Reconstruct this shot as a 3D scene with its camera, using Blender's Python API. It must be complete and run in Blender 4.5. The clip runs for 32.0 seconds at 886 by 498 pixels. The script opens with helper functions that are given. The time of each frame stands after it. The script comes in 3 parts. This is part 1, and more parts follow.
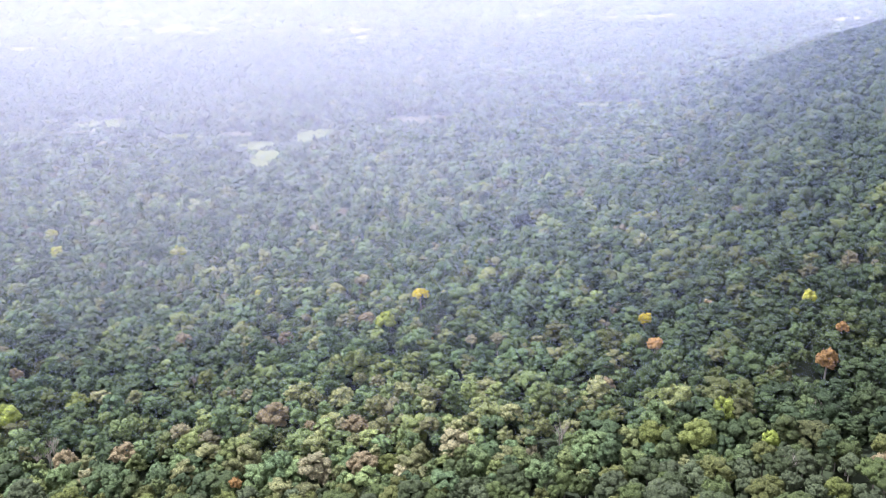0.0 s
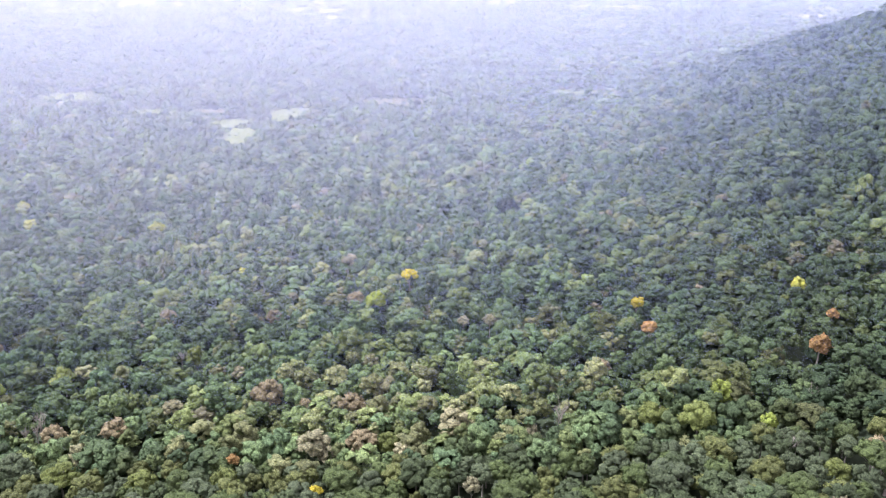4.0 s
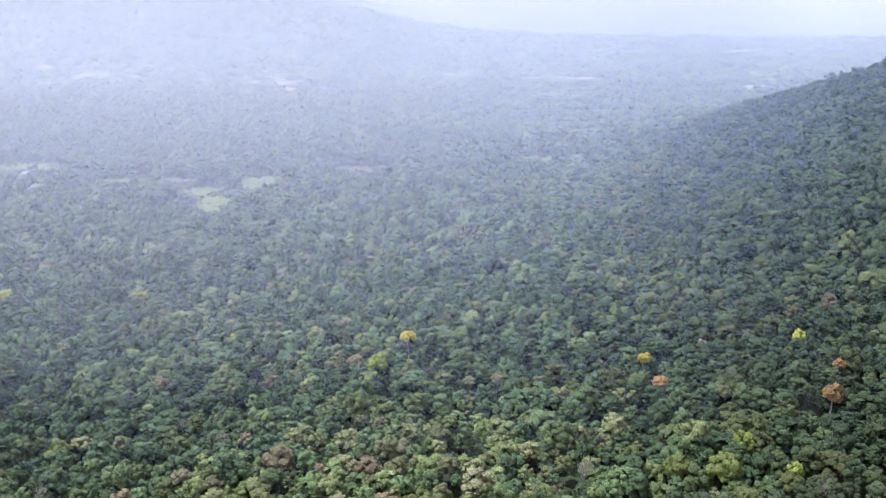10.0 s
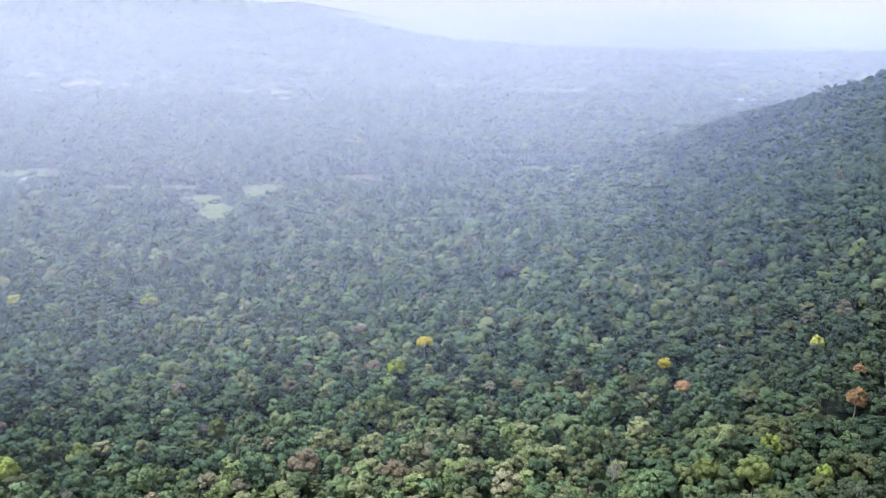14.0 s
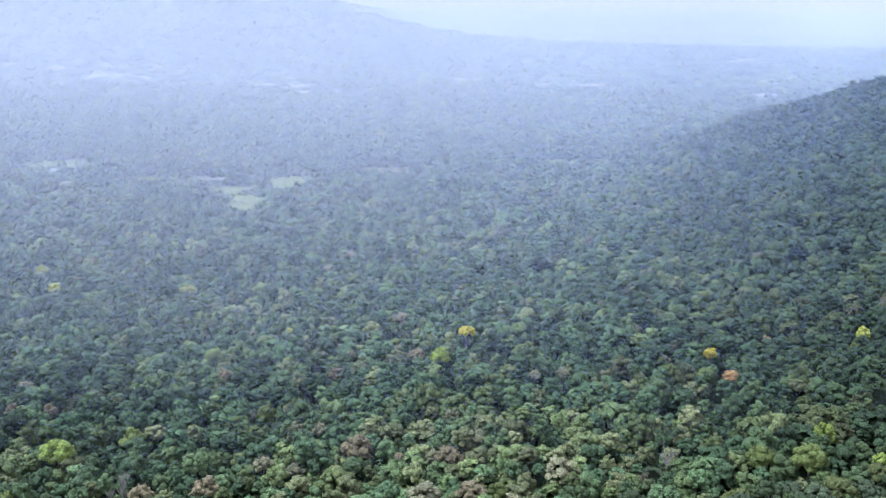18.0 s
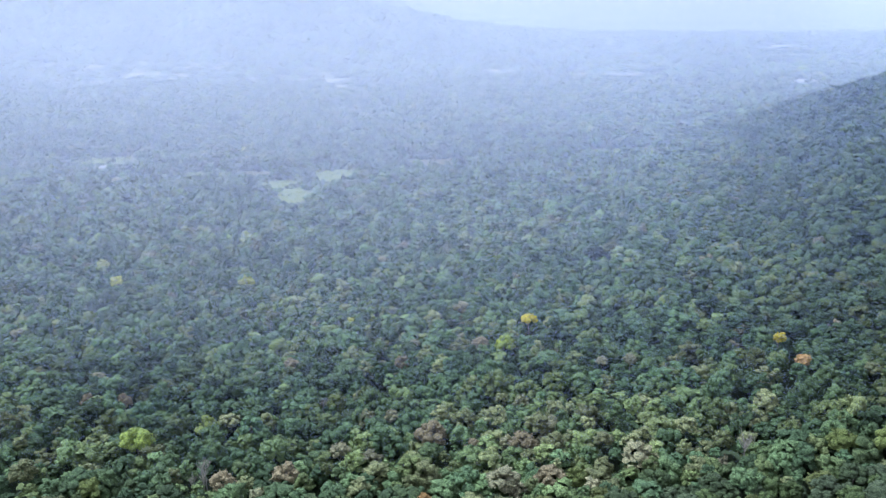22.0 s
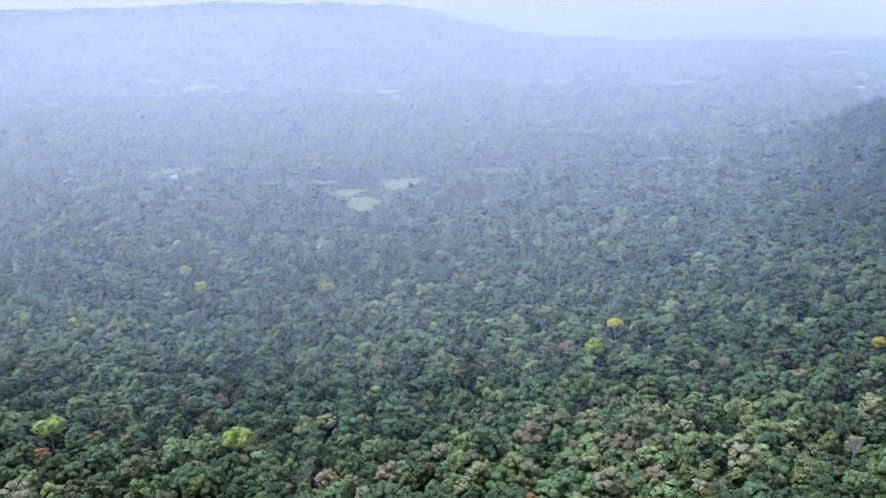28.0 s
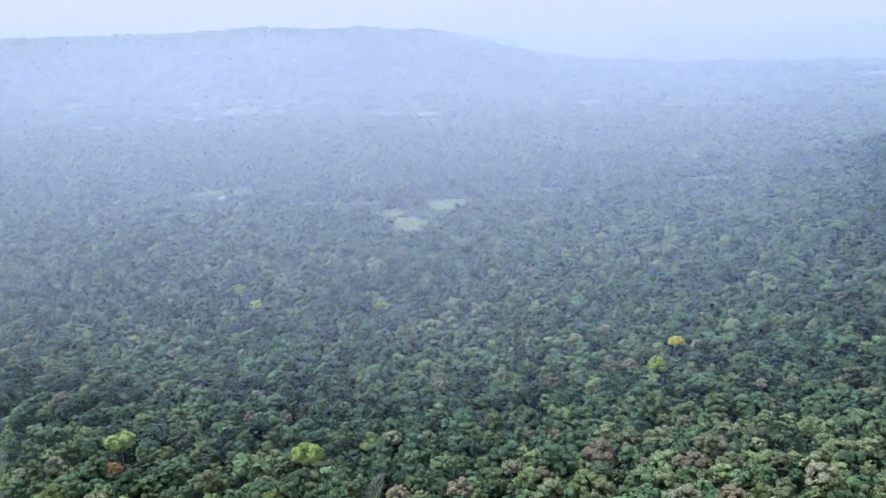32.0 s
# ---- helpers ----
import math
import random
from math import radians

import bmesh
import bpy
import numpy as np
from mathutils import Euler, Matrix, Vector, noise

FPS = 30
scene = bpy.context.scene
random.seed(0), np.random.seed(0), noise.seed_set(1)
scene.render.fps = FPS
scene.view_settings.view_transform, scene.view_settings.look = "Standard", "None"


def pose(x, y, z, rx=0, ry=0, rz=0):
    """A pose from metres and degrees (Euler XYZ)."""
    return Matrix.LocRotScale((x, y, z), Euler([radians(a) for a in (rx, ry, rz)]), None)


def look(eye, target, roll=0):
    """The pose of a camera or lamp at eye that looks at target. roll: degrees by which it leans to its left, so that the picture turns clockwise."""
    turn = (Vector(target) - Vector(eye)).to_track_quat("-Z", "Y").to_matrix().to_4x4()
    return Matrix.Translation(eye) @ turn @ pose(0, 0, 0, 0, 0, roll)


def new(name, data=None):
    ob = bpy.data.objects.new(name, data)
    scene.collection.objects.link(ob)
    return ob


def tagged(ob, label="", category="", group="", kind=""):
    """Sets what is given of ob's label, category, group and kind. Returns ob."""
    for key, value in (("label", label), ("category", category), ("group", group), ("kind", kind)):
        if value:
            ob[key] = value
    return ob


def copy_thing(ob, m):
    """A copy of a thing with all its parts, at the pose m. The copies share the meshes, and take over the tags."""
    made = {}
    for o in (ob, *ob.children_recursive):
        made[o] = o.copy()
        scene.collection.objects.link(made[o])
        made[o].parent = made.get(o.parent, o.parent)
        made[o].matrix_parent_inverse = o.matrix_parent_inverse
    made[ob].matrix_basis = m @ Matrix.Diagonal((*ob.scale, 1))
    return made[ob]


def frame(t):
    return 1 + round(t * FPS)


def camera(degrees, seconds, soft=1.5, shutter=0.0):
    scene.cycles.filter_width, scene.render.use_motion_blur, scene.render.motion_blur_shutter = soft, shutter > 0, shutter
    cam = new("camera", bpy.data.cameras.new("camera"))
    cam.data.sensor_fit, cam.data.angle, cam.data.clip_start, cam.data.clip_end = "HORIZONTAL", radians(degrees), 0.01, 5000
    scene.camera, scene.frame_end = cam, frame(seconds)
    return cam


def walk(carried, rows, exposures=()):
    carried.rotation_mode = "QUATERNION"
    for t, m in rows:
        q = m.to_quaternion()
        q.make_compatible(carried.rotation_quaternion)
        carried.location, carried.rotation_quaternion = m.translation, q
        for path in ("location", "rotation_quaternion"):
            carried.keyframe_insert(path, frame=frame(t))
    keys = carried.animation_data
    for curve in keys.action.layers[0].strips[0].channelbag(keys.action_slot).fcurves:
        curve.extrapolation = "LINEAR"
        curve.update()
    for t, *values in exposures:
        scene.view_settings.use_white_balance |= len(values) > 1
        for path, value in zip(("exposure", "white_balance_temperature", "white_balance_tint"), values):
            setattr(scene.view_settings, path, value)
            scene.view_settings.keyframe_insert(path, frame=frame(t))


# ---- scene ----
# ---- camera and its flight: seconds, place in metres, turn to the left, pitch, roll in degrees ----
cam = camera(53.77, 32.0, soft=1.05)
FLIGHT = [
    (0.0, 73.6, 9.1, 240.5, 7.62, -20.33, -2.59),
    (0.5, 70.4, 9.0, 240.1, 7.16, -20.50, -2.52),
    (1.0, 67.4, 8.7, 239.8, 6.88, -20.84, -2.35),
    (1.5, 64.6, 8.4, 239.5, 6.48, -21.01, -2.09),
    (2.0, 61.9, 8.1, 239.2, 5.94, -20.93, -1.55),
    (2.5, 59.2, 7.8, 238.9, 5.56, -20.88, -1.25),
    (3.0, 56.3, 7.5, 238.5, 5.01, -21.32, -0.85),
    (3.5, 53.6, 7.0, 238.0, 4.82, -21.32, -0.51),
    (5.5, 42.6, 4.8, 236.3, 3.90, -20.62, 0.47),
    (6.0, 39.7, 4.4, 235.8, 3.55, -18.69, 0.52),
    (6.5, 36.9, 4.5, 235.3, 2.78, -15.67, 0.61),
    (7.0, 34.0, 4.7, 234.8, 2.54, -15.09, 0.41),
    (7.5, 30.9, 4.8, 234.2, 2.23, -15.05, 0.36),
    (8.0, 27.7, 4.5, 233.6, 1.85, -15.73, 0.43),
    (8.5, 24.6, 4.1, 233.2, 1.46, -16.07, 0.32),
    (9.0, 21.7, 3.5, 232.7, 1.13, -16.20, 0.20),
    (9.5, 18.8, 2.9, 232.2, 0.99, -16.14, -0.01),
    (10.0, 16.1, 2.3, 231.9, 0.84, -16.71, 0.03),
    (10.5, 13.5, 1.8, 231.7, 0.69, -16.89, -0.01),
    (11.0, 10.8, 1.4, 231.6, 0.44, -16.94, -0.03),
    (11.5, 8.3, 0.9, 231.3, 0.32, -16.79, 0.12),
    (12.0, 5.6, 0.6, 230.9, 0.26, -16.78, 0.14),
    (12.5, 2.9, 0.3, 230.5, 0.09, -16.56, 0.20),
    (13.0, 0.0, 0.0, 230.0, 0.01, -16.55, 0.27),
    (13.5, -3.0, -0.4, 229.4, -0.07, -16.38, 0.31),
    (14.0, -6.0, -1.0, 228.9, -0.23, -15.96, 0.60),
    (14.5, -8.9, -1.5, 228.6, -0.19, -15.75, 0.69),
    (16.5, -20.2, -3.8, 227.1, 0.35, -16.17, 0.75),
    (17.0, -23.1, -4.4, 226.7, 0.31, -16.17, 0.92),
    (17.5, -25.9, -5.1, 226.3, 0.34, -16.18, 0.91),
    (18.0, -28.6, -5.6, 225.9, 0.39, -16.25, 0.79),
    (18.5, -31.2, -6.0, 225.5, 0.82, -16.30, 0.60),
    (19.0, -33.9, -6.3, 225.2, 1.20, -16.05, 0.49),
    (19.5, -36.7, -6.6, 224.9, 1.12, -15.62, 0.51),
    (20.0, -39.6, -7.0, 224.5, 1.20, -15.48, 0.37),
    (20.5, -42.5, -7.5, 224.1, 1.11, -15.58, 0.25),
    (21.0, -45.5, -8.0, 223.8, 1.69, -15.82, -0.11),
    (21.5, -48.3, -8.6, 223.6, 2.04, -16.18, -0.35),
    (22.0, -50.7, -9.4, 223.3, 2.35, -16.68, -0.52),
    (22.5, -52.9, -10.2, 223.1, 2.47, -17.00, -0.41),
    (23.0, -55.0, -10.8, 222.9, 3.08, -16.72, -0.49),
    (23.5, -57.4, -11.4, 222.6, 3.27, -16.47, -0.47),
    (24.0, -59.8, -11.7, 222.2, 3.28, -16.38, -0.26),
    (24.5, -62.4, -11.9, 221.8, 3.21, -16.61, -0.10),
    (25.0, -65.1, -12.2, 221.7, 3.16, -16.61, -0.08),
    (25.5, -67.7, -12.9, 221.7, 4.53, -16.65, -0.53),
    (26.0, -70.2, -13.9, 221.5, 5.53, -16.57, -0.65),
    (26.5, -72.6, -14.9, 221.3, 5.79, -16.24, -0.85),
    (28.5, -82.8, -17.9, 220.4, 5.12, -15.56, -1.42),
    (29.0, -85.5, -18.5, 220.1, 5.58, -13.63, -1.52),
    (29.5, -88.4, -18.9, 219.9, 5.61, -13.67, -1.81),
    (30.0, -91.2, -19.5, 219.7, 5.57, -14.40, -1.89),
    (30.5, -93.9, -20.3, 219.4, 5.90, -14.84, -1.89),
    (31.0, -96.4, -21.2, 219.2, 7.26, -15.05, -2.25),
    (31.5, -98.7, -22.0, 219.0, 7.44, -15.59, -2.33),
    (32.0, -100.9, -22.7, 218.8, 7.15, -14.35, -1.90),
]


def aim(x, y, z, yaw, pitch, roll):
    a, b = radians(yaw), radians(pitch)
    way = Vector((-math.sin(a) * math.cos(b), math.cos(a) * math.cos(b), math.sin(b)))
    return look((x, y, z), Vector((x, y, z)) + way * 100, roll)


walk(cam, [(t, aim(*r)) for t, *r in FLIGHT],
     exposures=[(0.0, 0.58, 5640, 21), (5.5, 0.58, 5640, 23), (7.0, 0.06, 5440, 16), (12.0, 0.13, 5430, 14), (17.0, 0.05, 5000, 11), (22.0, -0.01, 4900, 9), (26.5, 0.06, 4900, 10), (29.0, -0.11, 4960, 12), (32.0, -0.13, 4900, 9)])

# ---- daylight: a veiled sun high to the left under a bright overcast sky ----
SUN_ELEV, SUN_TURN = radians(60), radians(-62)
world = bpy.data.worlds.new("world")
scene.world = world
world.use_nodes = True
wn = world.node_tree
sky = wn.nodes.new("ShaderNodeTexSky")
sky.sky_type = "NISHITA"
sky.sun_disc = False
sky.sun_elevation, sky.sun_rotation = SUN_ELEV, SUN_TURN
sky.air_density, sky.dust_density, sky.ozone_density = 1.0, 4.0, 1.0
veil = wn.nodes.new("ShaderNodeMix")  # an even white layer of high cloud under the blue
veil.data_type = "RGBA"
veil.inputs[0].default_value = 0.85
veil.inputs[7].default_value = (7.3, 6.4, 6.1, 1)
wn.links.new(sky.outputs["Color"], veil.inputs[6])
wn.links.new(veil.outputs[2], wn.nodes["Background"].inputs["Color"])
wn.nodes["Background"].inputs["Strength"].default_value = 0.15
sun = new("sun", bpy.data.lights.new("sun", "SUN"))
sun.data.energy, sun.data.angle, sun.data.color = 5.0, radians(5), (1.0, 0.945, 0.83)
sun_way = Vector((math.sin(SUN_TURN) * math.cos(SUN_ELEV), math.cos(SUN_TURN) * math.cos(SUN_ELEV), math.sin(SUN_ELEV)))
sun.matrix_world = look(sun_way * 800, (0, 0, 0))


# ---- materials ----
def nodes_of(name):
    m = bpy.data.materials.new(name)
    m.use_nodes = True
    t = m.node_tree
    return m, t, t.nodes["Principled BSDF"]


def node(t, kind, links=(), **values):
    n = t.nodes.new(kind)
    for key, v in values.items():
        if key in ("operation", "data_type", "blend_type", "attribute_name", "noise_dimensions", "feature"):
            if key == "operation":
                n.operation = v
            elif key == "data_type":
                n.data_type = v
            elif key == "blend_type":
                n.blend_type = v
            elif key == "attribute_name":
                n.attribute_name = v
            elif key == "feature":
                n.feature = v
        else:
            n.inputs[key.replace("_", " ")].default_value = v
    for a, b in links:
        t.links.new(a, n.inputs[b])
    return n


def ramp(t, fac, stops):
    n = t.nodes.new("ShaderNodeValToRGB")
    e = n.color_ramp.elements
    while len(e) < len(stops):
        e.new(0.5)
    for el, (p, c) in zip(e, stops):
        el.position, el.color = p, (*c, 1)
    t.links.new(fac, n.inputs["Fac"])
    return n


def mix(t, fac, a, b, how="MIX"):
    n = t.nodes.new("ShaderNodeMix")
    n.data_type, n.blend_type = "RGBA", how
    for v, i in ((fac, 0), (a, 6), (b, 7)):
        if isinstance(v, (int, float)):
            n.inputs[i].default_value = v
        elif isinstance(v, tuple):
            n.inputs[i].default_value = (*v, 1)
        else:
            t.links.new(v, n.inputs[i])
    return n.outputs[2]


def leafy_surface(t, p, colour, scale=0.8, depth=0.8):
    """Mottle at two sizes on top of a crown's own colour, the fine one darker in the hollows of its relief."""
    place = t.nodes.new("ShaderNodeNewGeometry").outputs["Position"]
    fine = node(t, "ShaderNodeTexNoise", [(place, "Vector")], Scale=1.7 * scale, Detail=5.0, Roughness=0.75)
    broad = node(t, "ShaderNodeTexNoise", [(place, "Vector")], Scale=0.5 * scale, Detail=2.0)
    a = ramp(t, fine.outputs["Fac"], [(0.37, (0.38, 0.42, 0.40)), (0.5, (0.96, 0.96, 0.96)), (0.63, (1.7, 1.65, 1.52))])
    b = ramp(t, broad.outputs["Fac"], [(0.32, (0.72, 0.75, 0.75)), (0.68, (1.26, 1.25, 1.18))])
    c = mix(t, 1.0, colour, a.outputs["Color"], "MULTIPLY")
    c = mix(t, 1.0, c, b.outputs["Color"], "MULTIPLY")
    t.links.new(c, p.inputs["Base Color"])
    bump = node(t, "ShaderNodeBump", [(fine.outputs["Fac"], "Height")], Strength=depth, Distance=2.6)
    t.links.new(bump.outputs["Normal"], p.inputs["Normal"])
    p.inputs["Roughness"].default_value = 0.65
    p.inputs["Specular IOR Level"].default_value = 0.25


def canopy_material(name):
    """Foliage whose colour runs with each tree's own tint, the slope's painted shade included."""
    m, t, p = nodes_of(name)
    tint = node(t, "ShaderNodeAttribute", attribute_name="tint")
    sep = t.nodes.new("ShaderNodeSeparateColor")
    t.links.new(tint.outputs["Color"], sep.inputs["Color"])
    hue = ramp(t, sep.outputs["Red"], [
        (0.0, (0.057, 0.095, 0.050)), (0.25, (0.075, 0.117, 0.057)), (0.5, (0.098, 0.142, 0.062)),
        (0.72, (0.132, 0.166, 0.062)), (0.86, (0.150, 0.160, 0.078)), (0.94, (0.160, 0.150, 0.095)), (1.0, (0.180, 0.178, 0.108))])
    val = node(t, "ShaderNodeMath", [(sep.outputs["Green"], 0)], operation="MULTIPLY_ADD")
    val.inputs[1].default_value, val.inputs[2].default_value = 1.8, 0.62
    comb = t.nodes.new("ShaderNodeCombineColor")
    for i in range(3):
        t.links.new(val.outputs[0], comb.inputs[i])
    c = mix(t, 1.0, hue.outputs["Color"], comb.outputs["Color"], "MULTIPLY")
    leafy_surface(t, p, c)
    return m


def foliage(name, colour, scale=1.3):
    m, t, p = nodes_of(name)
    rnd = t.nodes.new("ShaderNodeObjectInfo").outputs["Random"]
    r = ramp(t, rnd, [(0.0, tuple(0.8 * v for v in colour)), (1.0, tuple(1.2 * v for v in colour))])
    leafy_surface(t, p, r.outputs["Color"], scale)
    return m


def plain(name, lo, hi, scale, rough=0.85, relief=0.3):
    m, t, p = nodes_of(name)
    place = t.nodes.new("ShaderNodeNewGeometry").outputs["Position"]
    n1 = node(t, "ShaderNodeTexNoise", [(place, "Vector")], Scale=scale, Detail=5.0)
    n2 = node(t, "ShaderNodeTexNoise", [(place, "Vector")], Scale=scale * 0.12, Detail=2.0)
    c = ramp(t, n1.outputs["Fac"], [(0.3, lo), (0.7, hi)])
    d = ramp(t, n2.outputs["Fac"], [(0.3, (0.75, 0.75, 0.75)), (0.7, (1.2, 1.2, 1.2))])
    t.links.new(mix(t, 1.0, c.outputs["Color"], d.outputs["Color"], "MULTIPLY"), p.inputs["Base Color"])
    b = node(t, "ShaderNodeBump", [(n1.outputs["Fac"], "Height")], Strength=relief, Distance=0.5 / scale)
    t.links.new(b.outputs["Normal"], p.inputs["Normal"])
    p.inputs["Roughness"].default_value = rough
    return m


CANOPY = canopy_material("canopy_leaves")
GROUND = plain("forest_floor_and_far_scrub", (0.017, 0.031, 0.012), (0.050, 0.072, 0.029), 0.09)
GRASS = plain("pasture_grass", (0.15, 0.185, 0.05), (0.22, 0.25, 0.075), 0.06)
DRY = plain("dry_pale_grass", (0.15, 0.15, 0.08), (0.25, 0.22, 0.13), 0.08)
SOIL = plain("bare_pale_soil", (0.19, 0.165, 0.12), (0.29, 0.245, 0.19), 0.15)
FARM = plain("pale_farmland", (0.36, 0.34, 0.25), (0.54, 0.50, 0.39), 0.03)
BARK = plain("grey_bark", (0.22, 0.20, 0.17), (0.42, 0.39, 0.34), 2.0)
# the haze's blue and white are put into the base colour of opaque strands
HAZE = plain("blue_haze_strands", (0.345, 0.42, 0.72), (0.375, 0.45, 0.75), 0.01, 1.0, 0.0)
PALE = plain("white_haze_strands", (0.66, 0.68, 0.72), (0.69, 0.71, 0.75), 0.01, 1.0, 0.0)
MIST = plain("pale_mist_strands", (0.545, 0.59, 0.71), (0.575, 0.62, 0.74), 0.01, 1.0, 0.0)


# ---- the lie of the land ----
def step(a, b, v):
    u = np.clip((v - a) / (b - a), 0, 1)
    return u * u * (3 - 2 * u)


def wobble(x, y, size, seed=0.0):
    """Smooth uneven ground from a few crossed waves, about -1 to 1."""
    a, b = x / size + seed, y / size - seed * 1.7
    return (np.sin(a + 1.3 * np.sin(b * 0.7 + seed)) + np.sin(b * 1.31 + 1.1 * np.sin(a * 0.83)) + np.sin((a + b) * 0.77 + 2.1 * seed)) / 3


CANOPY_RISE = 15.0
FOOT_Y = [0, 400, 500, 600, 760, 870, 1000, 7000]  # where the right-hand slope leaves the valley floor
FOOT_X = [-25, -8, 10, 24, 46, 98, 148, 2188]
CREST_X = [-6000, -2448, -2061, -1559, -1289, -1050, -813, -582, -353, -126, 76, 408, 1191, 6000]
CREST_Z = [180, 222, 219, 222, 237, 216, 222, 183, 147, 96, 69, 48, 38, 60]


def canopy_level(x, y):
    x, y = np.asarray(x, float), np.asarray(y, float)
    s = x - np.interp(y, FOOT_Y, FOOT_X)
    soft = 40.0
    s = soft * np.logaddexp(0, s / soft)
    s = 520 - 60 * np.logaddexp(0, (520 - s) / 60)
    m = 0.18 + 0.20 * np.clip((y - 400) / 900, -0.6, 1)
    side = np.maximum(s, 0) * m * (1 - step(1160, 1850, y)) * (1 + 0.06 * wobble(x, y, 60))
    west = -11 * np.clip((-x - 60) / 170, 0, 1) * (1 - step(600, 950, y))
    crest = np.interp(x, CREST_X, CREST_Z) + 0
    gully = 1 + 0.10 * wobble(x, y, 130, 2.0) * step(2300, 2700, y)
    rise = 0.62 * step(2200, 3600, y) + 0.38 * step(2700, 3600, y)
    far = crest * rise * np.where(y < 3600, gully * (1 - step(3300, 3600, y)) + step(3300, 3600, y), 1)
    return side + west + far + 2.5 * wobble(x, y, 85, 1.0) * (1 - step(1700, 2300, y))


def ground_level(x, y):
    return canopy_level(x, y) - CANOPY_RISE


def link_mesh(name, verts, tris, mat, smooth=True):
    me = bpy.data.meshes.new(name)
    me.vertices.add(len(verts))
    me.vertices.foreach_set("co", np.ascontiguousarray(verts, np.float32).ravel())
    k = tris.shape[1]
    me.loops.add(tris.size)
    me.loops.foreach_set("vertex_index", np.ascontiguousarray(tris, np.int32).ravel())
    me.polygons.add(len(tris))
    me.polygons.foreach_set("loop_start", np.arange(0, tris.size, k, dtype=np.int32))
    me.polygons.foreach_set("use_smooth", np.full(len(tris), smooth))
    me.materials.append(mat)
    me.update(calc_edges=True)
    return me


def graded(stops):
    return np.unique(np.concatenate([np.arange(a, b, d) for a, b, d in stops]))


gx = graded([(-7000, -3000, 200), (-3000, -1500, 60), (-1500, 1300, 28), (1300, 3000, 60), (3000, 7001, 200)])
gy = graded([(-4000, 0, 200), (0, 200, 50), (200, 2000, 28), (2000, 4000, 45), (4000, 7001, 200)])
XX, YY = np.meshgrid(gx, gy)
ZZ = ground_level(XX, YY)
idx = np.arange(XX.size).reshape(XX.shape)
quads = np.stack([idx[:-1, :-1], idx[:-1, 1:], idx[1:, 1:], idx[1:, :-1]], -1).reshape(-1, 4)
ground = new("ground", link_mesh("ground", np.stack([XX, YY, ZZ], -1).reshape(-1, 3), quads, GROUND))
tagged(ground, "wooded valley floor rising to hazy hills", "ground", kind="structure")

# ---- clearings: middle, half sizes, turn ----
CLEARINGS = [
    ("pasture", -585, 1225, 53, 32, 4, GRASS), ("pasture", -302, 1065, 25, 25, 0, GRASS), ("pasture", -268, 1005, 23, 38, 15, GRASS),
    ("pasture", -238, 1125, 34, 40, 0, GRASS), ("pasture", -430, 1122, 48, 12, 0, GRASS), ("pasture", 140, 1285, 41, 22, 0, GRASS),
    ("bare_clearing", -575, 1162, 41, 9, 0, SOIL), ("dry_clearing", -515, 1090, 13, 50, 0, DRY), ("dry_clearing", -115, 1218, 55, 25, 0, DRY),
    ("dry_clearing", 205, 1295, 34, 15, 0, DRY), ("pasture", -700, 1165, 46, 15, 0, GRASS), ("pasture", -345, 1130, 30, 12, 0, DRY),
]
# the farmed belt before the hills: small mixed plots around these middles
FARM_BELT = [(-620, 2325, 250, 30), (-316, 2200, 80, 28), (-720, 2470, 330, 130), (-1600, 2330, 60, 45), (-1278, 2312, 45, 45), (-1290, 2520, 30, 60), (-1230, 2130, 110, 20),
             (989, 3120, 60, 50), (772, 2250, 50, 22), (-1060, 2290, 80, 28), (-1450, 2240, 70, 30), (-960, 2440, 60, 40), (-1120, 2560, 50, 60), (-60, 2480, 110, 26), (300, 2420, 90, 20)]
rng = np.random.default_rng(5)
for cx, cy, a, b in FARM_BELT:
    for k in range(max(4, round(a / 9))):
        CLEARINGS.append(("farmland", cx + a * rng.uniform(-1, 1), cy + b * rng.uniform(-1, 1), rng.uniform(12, 32), rng.uniform(10, 28), rng.uniform(-30, 30), (FARM, DRY, GRASS, FARM)[k % 4]))


def clear_at(x, y, grow=0.0):
    """How far a spot lies inside a clearing: under 1 is inside."""
    best = np.full(np.shape(x), 9.0)
    for _, cx, cy, a, b, turn, _m in CLEARINGS:
        c, s = math.cos(radians(turn)), math.sin(radians(turn))
        u, v = (x - cx) * c + (y - cy) * s, (y - cy) * c - (x - cx) * s
        best = np.minimum(best, np.hypot(u / (a + grow), v / (b + grow)) + 0.30 * wobble(x, y, 9))
    return best


